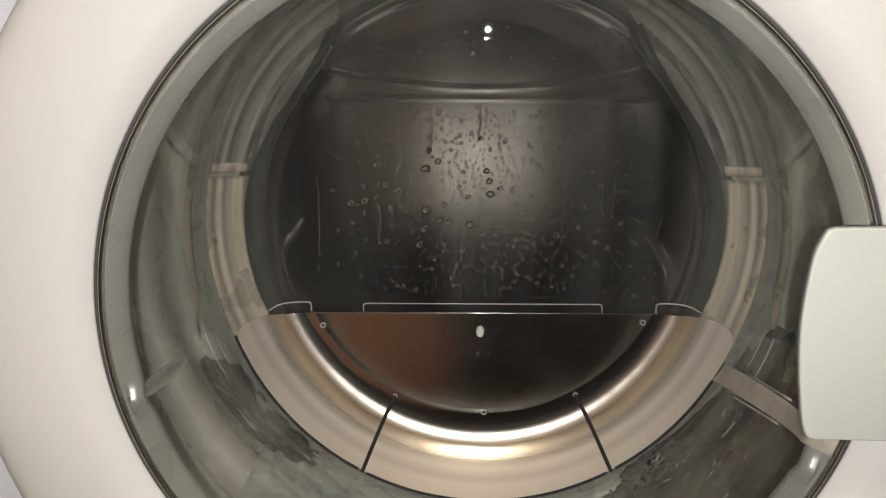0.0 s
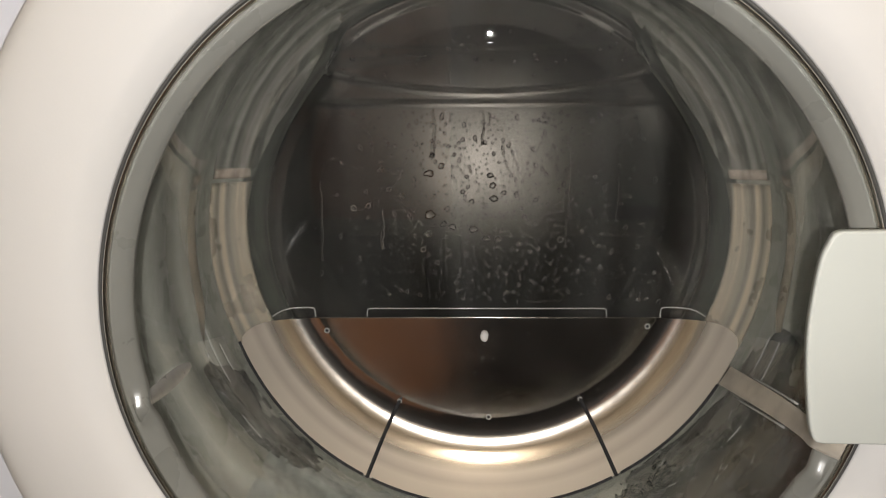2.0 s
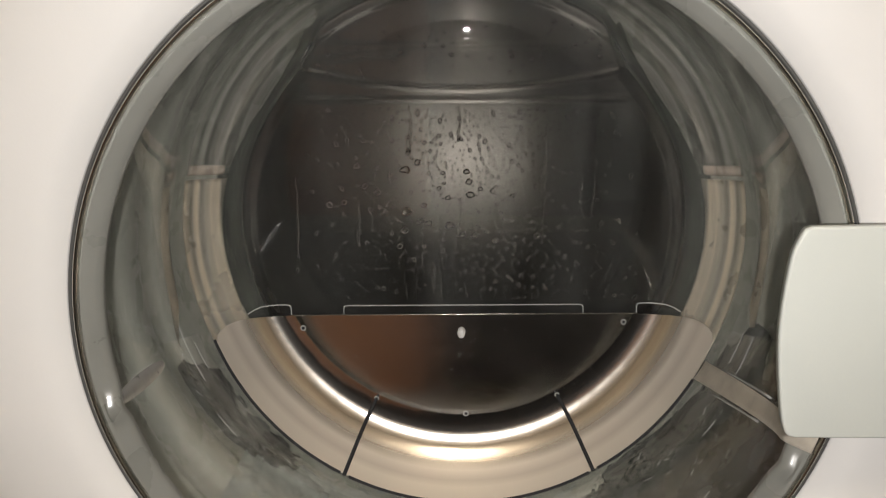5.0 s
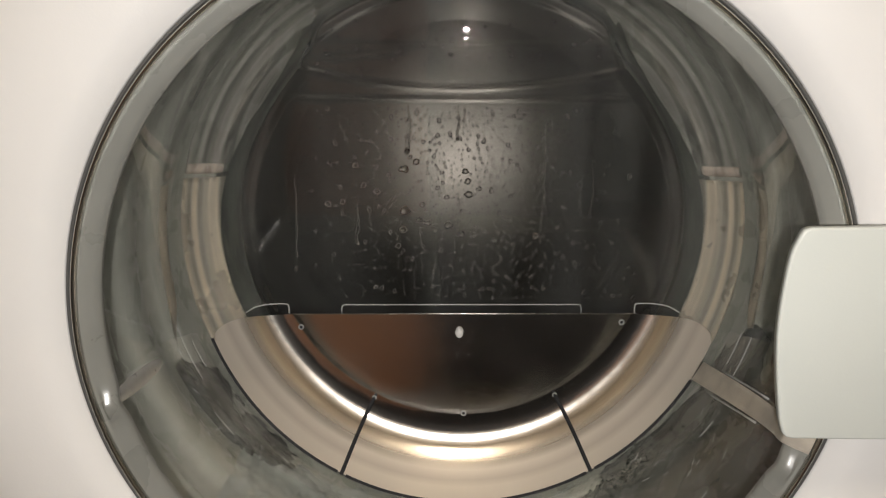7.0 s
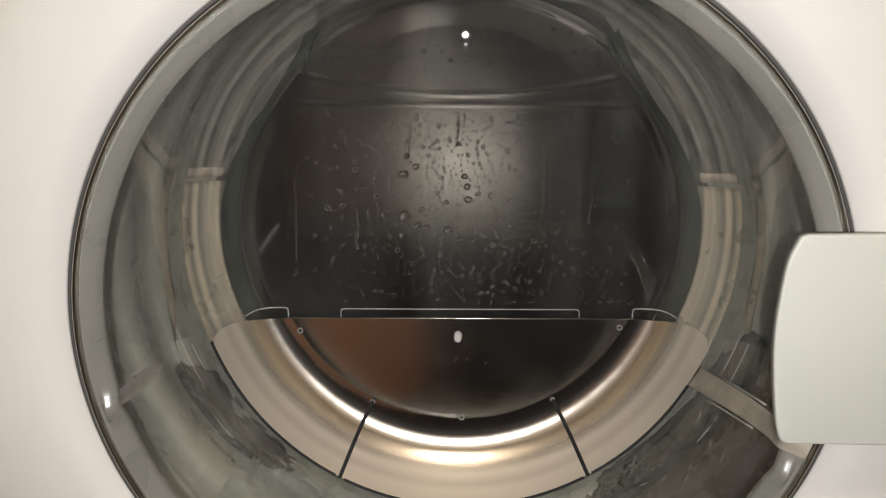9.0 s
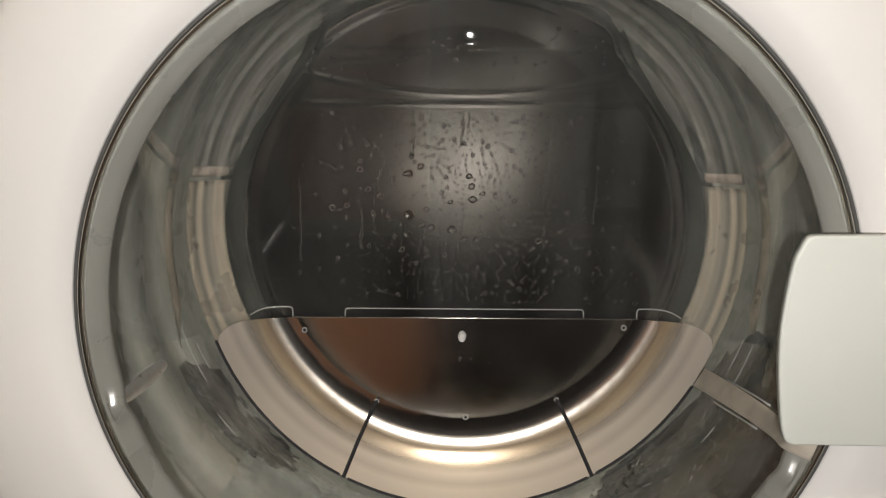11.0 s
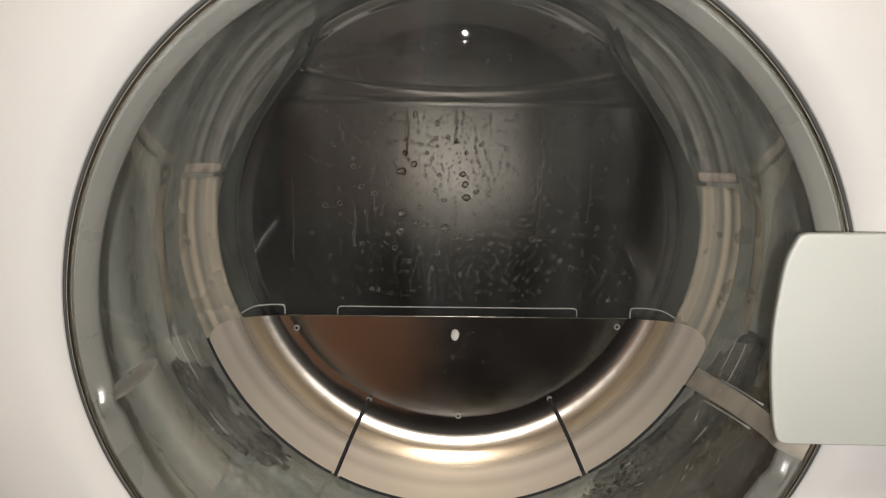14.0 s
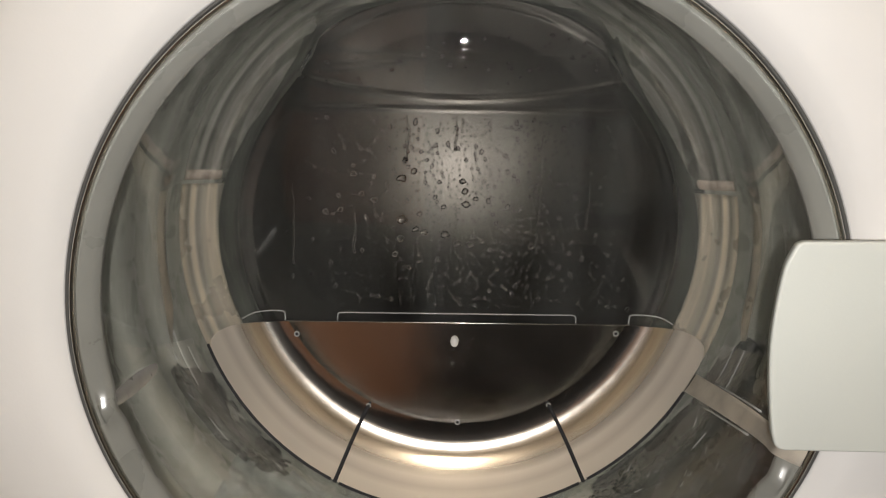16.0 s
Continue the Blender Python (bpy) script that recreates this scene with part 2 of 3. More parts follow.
def room():
    def wall(name, *b):
        tagged(part(name, box(*b), "wall", None, smooth=False), "plain beige painted wall of a small utility room", "wall", kind="structure")
    tagged(part("floor", box(-1.3, -2.1, FLOOR - 0.1, 1.3, 0.8, FLOOR), "floor", None, smooth=False), "dark grey tiled floor under the machine", "floor", kind="structure")
    tagged(part("ceiling", box(-1.3, -2.1, TOP, 1.3, 0.8, TOP + 0.1), "ceiling", None, smooth=False), "plain white painted ceiling", "ceiling", kind="structure")
    lamp_ob = tagged(empty("pendant_lamp", pose(0.02, -1.05, TOP)), "round white glass pendant lamp, lit, under the ceiling", "lamp")
    part("globe", lathe([(0.1 * math.sin(t), -0.1 * math.cos(t)) for t in np.linspace(0, math.pi, 25)], 40), "lamp", lamp_ob, "glowing opal glass globe").matrix_basis = pose(0, 0, -0.36, 90, 0, 0)
    part("cord", lathe([(0, 0), (0.004, 0), (0.004, 0.26), (0, 0.26)], 10), "white", lamp_ob).matrix_basis = pose(0, 0, -0.26, 90, 0, 0)
    wall("wall_north", -1.3, 0.7, FLOOR, 1.3, 0.8, TOP)
    wall("wall_south", -1.3, -2.1, FLOOR, 1.3, -2.0, TOP)
    wall("wall_west", -1.3, -2.0, FLOOR, -1.2, 0.7, TOP)
    wall("wall_east", 1.2, -2.0, FLOOR, 1.3, 0.7, TOP)


def cabinet(name, x0, x1, y, h, material, label):
    """A low cabinet that faces the machine: body on a plinth, two doors with knobs, a top."""
    ob = tagged(empty(name, pose((x0 + x1) / 2, y, FLOOR)), label, "cabinet")
    w = x1 - x0
    for x in (-w / 2 + 0.04, w / 2 - 0.04):
        for yy in (-0.34, -0.06):
            part("leg", lathe([(0, 0), (0.014, 0), (0.022, 0.249), (0, 0.249)], 16), "dark", ob).matrix_basis = pose(x, yy, 0, 90, 0, 0)
    part("body", box(-w / 2, -0.38, 0.25, w / 2, -0.019, h), material, ob, smooth=False)
    part("top", box(-w / 2 - 0.005, -0.385, h + 0.0005, w / 2 + 0.002, 0.006, h + 0.02, 0.003), material, ob, smooth=False)
    for side in (-1, 1):
        a, b = sorted((side * 0.002, side * (w / 2 - 0.001)))
        door = part("cabinet_door", box(a, -0.0185, 0.252, b, 0.0, h - 0.003, 0.0015), material, ob, smooth=False)
        part("knob", lathe([(0, -0.022), (0.009, -0.020), (0.012, -0.014), (0.006, -0.006), (0.006, 0.0)], 20), "trim", door).matrix_basis = pose(side * 0.04, 0.0005, h * 0.8, 0, 0, 180)


# ---- the washing machine ----
GLASS_IN = spline([(0.1500, 0.000), (0.1502, 0.0115), (0.1506, 0.0180), (0.1525, 0.036), (0.1572, 0.090), (0.1594, 0.134), (0.1530, 0.153), (0.1440, 0.1655), (0.1340, 0.1738), (0.1240, 0.1757)], 72)


def glass_r(y):
    """The bowl's inner radius at the depth y, along its side."""
    side = [p for p in GLASS_IN if p[1] < 0.134]
    return float(np.interp(y, [p[1] for p in side], [p[0] for p in side]))


def ease(v):
    v = min(max(v, 0.0), 1.0)
    return v * v * (3 - 2 * v)


CORNER = sorted((float(r), float(y)) for r, y in GLASS_IN if y > 0.140)


def ledge(co):
    """The pad moulded into the upper part of the bowl's end, which stands nearer to the room and runs up under the bowl's top."""
    r = math.hypot(co.x, co.z)
    if co.y < 0.140 or co.z < 0.06 or r > 0.1585:
        return co
    at = lambda q: float(np.interp(q, [c[0] for c in CORNER], [c[1] for c in CORNER]))
    base = at(r)
    if co.y > base + 0.0026:
        base = at(r - 0.0055 * min(1.0, r / 0.13))
    x = abs(co.x)
    wide = 0.0945 - 0.36 * max(co.z - 0.092, 0.0)
    inside = ease((wide - x) / 0.006) * ease((0.1505 - r) / 0.011)
    step = 0.0045 * ease((co.z - 0.0736) / 0.0055) * ease((0.108 - x) / 0.020) * ease((0.1505 - r) / 0.011)
    low = 0.0795 + 1.35 * x * x
    pad = ease((co.z - low) / 0.0060)
    # two shallow ridges pressed into the pad
    ridge = 0.00055 * math.exp(-((co.z - 0.1060) / 0.0015) ** 2)
    ridge += 0.0010 * math.exp(-((co.z - 0.1010 - 0.10 * (co.x + 0.055)) / 0.0018) ** 2) * ease((co.x + 0.082) / 0.01) * ease((-0.030 - co.x) / 0.01)
    flat = 0.1757 - 0.0045 - 0.0050 - ridge
    dy = -step * (1 - pad * inside) + (flat - base) * pad * inside
    return Vector((co.x, co.y + dy, co.z))


def glass_bowl(machine):
    inner = [tuple(p) for p in GLASS_IN] + [(r, 0.1757) for r in np.linspace(0.1232, 0.0, 130)]
    outer = [(max(r + (0.0055 if r > 0.13 else 0.0055 * r / 0.13), 0.0), y + 0.0052 * (1 if r < 0.13 else max(0.0, (y - 0.13) / 0.042))) for r, y in inner]
    outer[-1] = (0.0, outer[-1][1])
    outer = [(min(r, 0.1520 + 0.35 * max(y - 0.004, 0.0)), y) for r, y in outer]
    rim = [(0.1500, -0.0012), (0.1508, -0.0018), (0.1518, -0.0012)]
    bm = lathe(list(reversed(inner)) + rim + outer, 440, bend=ledge)
    ob = part("glass_bowl", bm, "glass", machine, "clear pressed glass door bowl, wet and filmed with lime")
    ob.visible_shadow = False
    return ob


SPARKLE_LUGS = ((-166.0, 2.0, 0.0030), (-24.0, 1.8, 0.0024))


def moulded(co):
    """Small lugs added to the door's inner edge so that the torch sparkles there."""
    a = math.degrees(math.atan2(co.z, co.x))
    rise = sum(high * math.exp(-((a - at) / wide) ** 2) for at, wide, high in SPARKLE_LUGS)
    return Vector((co.x, co.y - rise * ease((0.1492 - math.hypot(co.x, co.z)) / 0.002), co.z))


def door_ring(machine):
    ring = part("door_ring", lathe(spline([(0.1541, 0.008), (0.1540, -0.001), (0.1550, -0.0034), (0.1590, -0.0068), (0.1650, -0.0098), (0.176, -0.0119), (0.188, -0.0125), (0.199, -0.0115), (0.2050, -0.0090), (0.2076, -0.0050), (0.2080, 0.002), (0.2080, 0.014)], 46), 160), "white", machine, "thick white plastic door ring with a rounded inner lip")
    part("bezel", lathe(spline([(0.1502, -0.0012), (0.1493, -0.0006), (0.1468, 0.0006), (0.1446, 0.0020), (0.1432, 0.0038), (0.1430, 0.0055), (0.1440, 0.0080), (0.1492, 0.0095)], 48), 360, bend=moulded), "bezel", ring, "pale grey glossy plastic bezel inside the rim of the glass")
    part("seal_ring", lathe(spline([(0.1522, 0.003), (0.1524, -0.0018), (0.1531, -0.0028), (0.1538, -0.0018), (0.1540, 0.006)], 14), 160), "seal", ring, "thin dark rubber seal round the glass")
    part("trim_ring", lathe(spline([(0.1500, 0.001), (0.1502, -0.0030), (0.1511, -0.0038), (0.1520, -0.0030), (0.1522, 0.001)], 10), 160), "trim", ring, "narrow grey shiny trim line")
    ring.matrix_basis = pose(0, 0, 0.0016)
    return ring


def reflection_streak(machine):
    """A frosted strip along the inside of the bowl that imitates a reflected streak."""
    bm = bmesh.new()
    rows = []
    for i in range(24):
        y = 0.012 + 0.062 * i / 23
        half = 1.5 * math.sin(math.pi * (i + 1.5) / 26) ** 0.4
        mid = -166.0 + 3.0 * (y - 0.012) / 0.062
        rows.append([bm.verts.new(((glass_r(y) - 0.0002 - 0.0007 * (1 - q * q)) * math.cos(radians(mid + q * half)), y, (glass_r(y) - 0.0002 - 0.0007 * (1 - q * q)) * math.sin(radians(mid + q * half)))) for q in np.linspace(-1, 1, 7)])
    for ra, rb in zip(rows, rows[1:]):
        for k in range(6):
            bm.faces.new([ra[k], ra[k + 1], rb[k + 1], rb[k]])
    ob = part("reflection_streak", bm, "frosted", machine, "frosted strip imitating a pale reflection on the glass")
    ob.visible_shadow = False


def handle(machine):
    left = spline([(0.1150, 0.0486), (0.1122, 0.0400), (0.1108, 0.0190), (0.1118, 0.0020), (0.1148, -0.0180), (0.1168, -0.0252)], 18)
    corner_top = [(0.1160, 0.0503), (0.1182, 0.0511)]
    corner_low = [(0.1182, -0.0266), (0.1205, -0.0272)]
    right = spline([(0.196, -0.0270), (0.2005, -0.0230), (0.2020, 0.012), (0.2005, 0.0480), (0.196, 0.0525)], 14)
    outline = [tuple(p) for p in left] + corner_low + [tuple(p) for p in right] + list(reversed(corner_top))
    ob = part("handle", solid(outline, -0.0315, -0.0280, 0.0009, 4), "handle", machine, "off-white plastic door handle cover over the rim")
    part("handle_foot", box(0.150, -0.0279, -0.020, 0.196, -0.0085, 0.045, 0.001), "white", ob)
    return ob


PLATE_TOP = -0.0541
FLANGE = [(0.1140, 0.1722), (0.1175, 0.17218), (0.1210, 0.17185), (0.1245, 0.1713), (0.1290, 0.1702), (0.1340, 0.1681), (0.1385, 0.1651), (0.1430, 0.1610), (0.1495, 0.1535), (0.1566, 0.1445)]


def lean(bm):
    """The plate leans back a little towards the drum at its upper edge."""
    for v in bm.verts:
        v.co.y += 0.15 * (v.co.z - PLATE_TOP)
    return bm


def flange_piece(a0, a1, end0, end1, first, last):
    """A piece of the dished rim from angle a0 to a1 (degrees); end0, end1: the angle by which a free end is set back along the profile."""
    prof = spline(FLANGE, 40)
    bm = bmesh.new()
    n = 48
    sheets = []
    for back in (0.0, 0.0008):
        grid = []
        for i in range(first, last + 1):
            (r, y), (ra, ya), (rb, yb) = prof[i], prof[max(i - 1, 0)], prof[min(i + 1, len(prof) - 1)]
            long = math.hypot(rb - ra, yb - ya)
            s = i / (len(prof) - 1)
            low, high = a0 + end0(s, r), a1 - end1(s, r)
            r, y = r - back * (yb - ya) / long, y + back * (rb - ra) / long
            grid.append([bm.verts.new((r * math.cos(radians(a)), y, r * math.sin(radians(a)))) for a in np.linspace(low, high, n)])
        for ra, rb in zip(grid, grid[1:]):
            for k in range(n - 1):
                bm.faces.new([ra[k], ra[k + 1], rb[k + 1], rb[k]])
        sheets.append(grid)
    for fa, ba in ((sheets[0][0], sheets[1][0]), (sheets[0][-1], sheets[1][-1]), ([g[0] for g in sheets[0]], [g[0] for g in sheets[1]]), ([g[-1] for g in sheets[0]], [g[-1] for g in sheets[1]])):
        for k in range(len(fa) - 1):
            bm.faces.new([fa[k], fa[k + 1], ba[k + 1], ba[k]])
            for line in (fa, ba):
                bm.edges.get((line[k], line[k + 1])).smooth = False
    return bm


def free_end(s, r):
    """The rim's upper ends run level with the plate, then round off at the front corner."""
    level = math.degrees(math.asin(min(-PLATE_TOP / r, 1.0)))
    lift = 1.0 * max(0.0, (s - 0.45) / 0.55)
    corner = 0.0 if s < 0.8 else 4.0 * (1 - math.sqrt(max(0.0, 1 - ((s - 0.8) / 0.2) ** 2)))
    return level - lift + corner


def deflector(machine):
    ends = [(x, PLATE_TOP) for x in np.linspace(-0.1009, 0.1009, 9)]
    a = math.asin(-PLATE_TOP / 0.11395)
    arc = [(0.11395 * math.cos(t), 0.11395 * math.sin(t)) for t in np.linspace(-a, -math.pi + a, 64)]
    ob = part("steel_deflector", lean(solid(list(reversed(arc + ends[1:-1])), 0.1722, 0.1730)), "steel", machine, "half-moon satin stainless steel plate fixed in the glass bowl", smooth=False)
    slot = lambda s, r: math.degrees(0.0012 / r) * ease((r - 0.1180) / 0.0015)
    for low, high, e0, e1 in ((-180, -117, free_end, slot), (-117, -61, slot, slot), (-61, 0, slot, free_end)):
        part("flange", lean(flange_piece(low, high, e0, e1, 0, 39)), "satin", ob, "curved polished steel rim piece between two slots, sheen painted in rings")
    # black bars paint the shade in the slots and the shadow under the outer edge
    prof = spline(FLANGE, 30)
    for ang in (-117, -61):
        c, sn = math.cos(radians(ang)), math.sin(radians(ang))
        pts = [(0.1195 * c, 0.1724, 0.1195 * sn)] + [((r + 0.0016) * c, y + 0.0016, (r + 0.0016) * sn) for r, y in prof]
        part("slot_shade", lean(wire(pts, 0.0014, 8)), "dark", ob, "black bar painting the shade in a slot of the rim")
        pts = [((0.1195 + 0.0015 * math.cos(q)) * c - 0.0013 * math.sin(q) * sn, 0.1718, (0.1195 + 0.0015 * math.cos(q)) * sn + 0.0013 * math.sin(q) * c) for q in np.linspace(0.5 * math.pi, 1.5 * math.pi, 9)]
        part("slot_edge", lean(wire(pts, 0.0004)), "milky", ob, "bright burr at the slot's end")
    for low, high in ((-158, -118), (-116, -62), (-60, -32)):
        pts = [(0.1572 * math.cos(radians(q)), 0.1446, 0.1572 * math.sin(radians(q))) for q in np.linspace(low, high, 30)]
        part("edge_shadow", lean(wire(pts, 0.0009)), "dark", ob, "thin black bar painting the shadow under the rim's edge")
    # strap from the rim out to the edge of the glass
    bm = bmesh.new()
    rows = []
    run = spline([(0.1562, 0.138), (0.1555, 0.10), (0.1520, 0.06), (0.1465, 0.026), (0.1418, 0.0105), (0.1412, 0.0050), (0.1440, 0.0008), (0.1486, -0.0030)], 40)
    for i, (r, y) in enumerate(run):
        t = (0.138 - y) / 0.136
        mid, half = -29.3 + 10.7 * t, 2.3 - 0.5 * t
        rows.append([bm.verts.new((r * math.cos(radians(mid + q * half)), y, r * math.sin(radians(mid + q * half)))) for q in (-1, -0.5, 0, 0.5, 1)])
    for ra, rb in zip(rows, rows[1:]):
        for k in range(4):
            bm.faces.new([ra[k], ra[k + 1], rb[k + 1], rb[k]])
    bmesh.ops.solidify(bm, geom=bm.faces[:], thickness=0.0009)
    part("strap", bm, "strap", ob, "flat steel strap running out to the rim")
    for side in (-1, 1):
        pts = []
        for t in np.linspace(0.12, 0.62, 8):
            y = 0.134 - 0.132 * t
            r = glass_r(y) - 0.0008
            a = radians(-29.3 + 10.7 * t + side * (2.75 - 0.5 * t))
            pts.append((r * math.cos(a), y, r * math.sin(a)))
        part("strap_clip", wire(pts, 0.0006), "milky", ob, "clear plastic guide beside the strap")
    # three rivet holes with rolled edges, glint painted pale, shade black; one plastic plug
    for x, z in ((-0.0986, -0.0618), (0.098, -0.0590), (0.0014, -0.1158)):
        ring = [(x + 0.0014 * math.cos(t), 0.1716, z + 0.0014 * math.sin(t)) for t in np.linspace(0, 2 * math.pi, 17)]
        part("eyelet", lean(wire(ring, 0.0004)), "milky", ob, "small rolled eyelet, painted pale for its glint")
        part("eyelet_hole", lathe([(0, 0), (0.0012, 0.0), (0.0012, 0.0006)], 12), "dark", ob, "black disc painting the shade in the hole").matrix_basis = pose(x, 0.1716 + 0.15 * (z - PLATE_TOP), z)
    bm = bmesh.new()
    bmesh.ops.create_icosphere(bm, subdivisions=3, radius=0.0029, matrix=Matrix.LocRotScale((-0.0010, 0.1712, -0.0650), None, (0.85, 0.7, 1.15)))
    for v in bm.verts:
        v.co += 0.0004 * Vector(noise.noise_vector(v.co * 900))
    part("plug", lean(bm), "white", ob, "white translucent plastic plug")
    part("top_edge", lean(wire([(x, 0.1722, PLATE_TOP + 0.0002) for x in np.linspace(-0.106, 0.106, 24)], 0.00032)), "trim", ob, "bright cut edge along the plate's top")
    # clear plastic tabs behind the upper edge
    zt, zb = PLATE_TOP + 0.0056, PLATE_TOP - 0.001
    for x0, x1 in ((-0.0735, 0.0735),):
        line = [(x0, zb), (x0, zt - 0.002), (x0 + 0.0006, zt - 0.0006), (x0 + 0.002, zt), (x1 - 0.002, zt), (x1 - 0.0006, zt - 0.0006), (x1, zt - 0.002), (x1, zb)]
        part("tab", wire([(x, 0.1738, z) for x, z in line], 0.00042), "milky", ob, "clear plastic tab edge above the plate")
    for side in (-1, 1):
        line = spline([(0.1062, 0.1738, zb), (0.1062, 0.1738, zt - 0.001), (0.1085, 0.1738, zt + 0.0006), (0.1180, 0.1725, zt + 0.0008), (0.1250, 0.1690, zt + 0.0004), (0.1300, 0.1630, zt - 0.0012)], 22)
        part("tab", wire([(side * x, y, z) for x, y, z in line], 0.00042), "milky", ob, "clear plastic tab edge above the plate")
    ob.matrix_basis = pose(0, 0, 0, 0, -0.65, 0)
    return ob


MOUTH = [(-90, 0.148), (0, 0.1480), (10, 0.1465), (20, 0.1425), (30, 0.1385), (38, 0.1370), (44, 0.1390), (50, 0.1460), (56, 0.1535), (63, 0.1530), (75, 0.1420), (90, 0.1385)]


def mouth(co):
    """The gasket's inner edge is not round: it draws in at the shoulders and bulges at the upper corners."""
    a = abs(math.degrees(math.atan2(co.z, co.x)))
    a = min(a, 180 - a) if co.z > 0 else -min(a, 180 - a)
    around = [float(np.interp(a + d, [m[0] for m in MOUTH], [m[1] for m in MOUTH])) for d in (-5, -3, -1, 1, 3, 5) if a + d <= 90]
    k = 1 + (sum(around) / len(around) / 0.148 - 1) * ease((co.y - 0.150) / 0.036)
    return Vector((co.x * k, co.y, co.z * k))


LIP = [(0.1625, 0.1500), (0.1592, 0.1570), (0.1545, 0.1650), (0.1500, 0.1735), (0.1475, 0.1800)]


def gasket(machine):
    prof = spline([(0.1690, 0.022), (0.1700, 0.038), (0.1690, 0.052), (0.1740, 0.060), (0.1745, 0.074), (0.1700, 0.084), (0.1705, 0.098), (0.1740, 0.106), (0.1738, 0.118), (0.1690, 0.128), (0.1680, 0.142), (0.1650, 0.157), (0.1600, 0.169), (0.1540, 0.178), (0.1520, 0.183), (0.156, 0.188), (0.165, 0.19), (0.19, 0.18)], 110)
    # the lip's dark colour stands in for shade at the drum's opening
    part("seal_lip", lathe(spline([(0.1530, 0.1775), (0.1500, 0.183), (0.1488, 0.192), (0.1480, 0.204), (0.1484, 0.212), (0.156, 0.216)], 30), 200, bend=mouth), "seal_lip", machine, "lip of the gasket round the opening, shade painted in")
    part("inner_ring", lathe(spline([(0.1542, 0.0085), (0.1580, 0.010), (0.1636, 0.014), (0.1660, 0.020), (0.1720, 0.024)], 20), 160), "grey_plastic", machine, "pale grey plastic inner door ring behind the glass")

    def band(profile, a0, a1, wave=0.0, n=160, sink=0.0):
        bm = bmesh.new()
        rows = []
        for r, y in profile:
            row = []
            for a in np.linspace(a0, a1, n):
                rr = r + sink * ease((84 - abs(a + 90)) / 20) + wave * noise.noise(Vector((a * 0.16, y * 150, 2.0)))
                row.append(bm.verts.new(mouth(Vector((rr * math.cos(radians(a)), y, rr * math.sin(radians(a)))))))
            rows.append(row)
        for ra, rb in zip(rows, rows[1:]):
            for k in range(n - 1):
                bm.faces.new([ra[k], ra[k + 1], rb[k + 1], rb[k]])
        bmesh.ops.solidify(bm, geom=bm.faces[:], thickness=0.0008)
        return bm
    edge = [(0.1672, 0.122), (0.1664, 0.128), (0.1670, 0.134)]
    part("liner", band(spline(LIP, 20), -192.0, 12.0), "liner", machine, "pale lip round the lower part of the opening, sheen painted in")
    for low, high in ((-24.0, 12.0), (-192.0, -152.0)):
        part("liner_edge", band(spline(edge, 6), low, high, sink=0.006), "liner", machine, "narrow pale edge behind the glass, sheen painted in")
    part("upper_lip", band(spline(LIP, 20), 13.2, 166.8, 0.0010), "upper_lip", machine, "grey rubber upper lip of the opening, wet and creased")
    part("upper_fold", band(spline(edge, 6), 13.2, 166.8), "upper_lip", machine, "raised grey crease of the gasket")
    # pale pads at the fold's ends, where it meets the liner, paint highlights
    for side in (-1, 1):
        for prof_end, wide in ((spline(LIP[:4], 14), 0.0062), (spline(edge, 6), 0.0055)):
            bm = bmesh.new()
            rows = []
            for r, y in prof_end:
                row = []
                for q in np.linspace(0, 1, 9):
                    a = radians(13.0 + math.degrees(wide / r) * q)
                    rr = r - 0.0004 - 0.0012 * math.sin(math.pi * q) ** 0.7
                    row.append(bm.verts.new(mouth(Vector((side * rr * math.cos(a), y, rr * math.sin(a))))))
                rows.append(row)
            for ra, rb in zip(rows, rows[1:]):
                for k in range(8):
                    bm.faces.new([ra[k], ra[k + 1], rb[k + 1], rb[k]])
            bmesh.ops.solidify(bm, geom=bm.faces[:], thickness=0.0004)
            part("lip_glint", bm, "lip_glint", machine, "pale pad painting a highlight at the end of the gasket's lip")
    return part("gasket", lathe(prof, 200, bend=mouth), "rubber", machine, "folded grey rubber door gasket, damp")


def wet_folds(machine):
    """The gasket's inner fold at the bottom, dark with water, with an uneven edge."""
    for a0, a1, y0, y1, level in ((-158, -122, 0.110, 0.150, -0.1), (-66, -14, 0.012, 0.146, -0.25)):
        bm = bmesh.new()
        n, m = 110, 60
        rows = []
        for j in range(m + 1):
            y = y0 + (y1 - y0) * j / m
            row = []
            for i in range(n + 1):
                a = a0 + (a1 - a0) * i / n
                h = noise.fractal(Vector((a * 0.11, y * 60, 7.0)), 0.9, 2.1, 4)
                fill = min(1.0, min(i, n - i) / (0.22 * n), min(j, 2 * m - 2 * j + 6) / (0.25 * m)) + 0.8 * h - level
                r = 0.1674 + 0.0006 * h + 0.0050 * (1 - ease(0.8 * fill + 0.1))
                row.append(bm.verts.new((r * math.cos(radians(a)), y, r * math.sin(radians(a)))))
            rows.append(row)
        for ra, rb in zip(rows, rows[1:]):
            for k in range(n):
                bm.faces.new([ra[k], ra[k + 1], rb[k + 1], rb[k]])
        part("wet_fold", bm, "wet_rubber", machine, "dark wet inner fold of the gasket, streaked with lime")


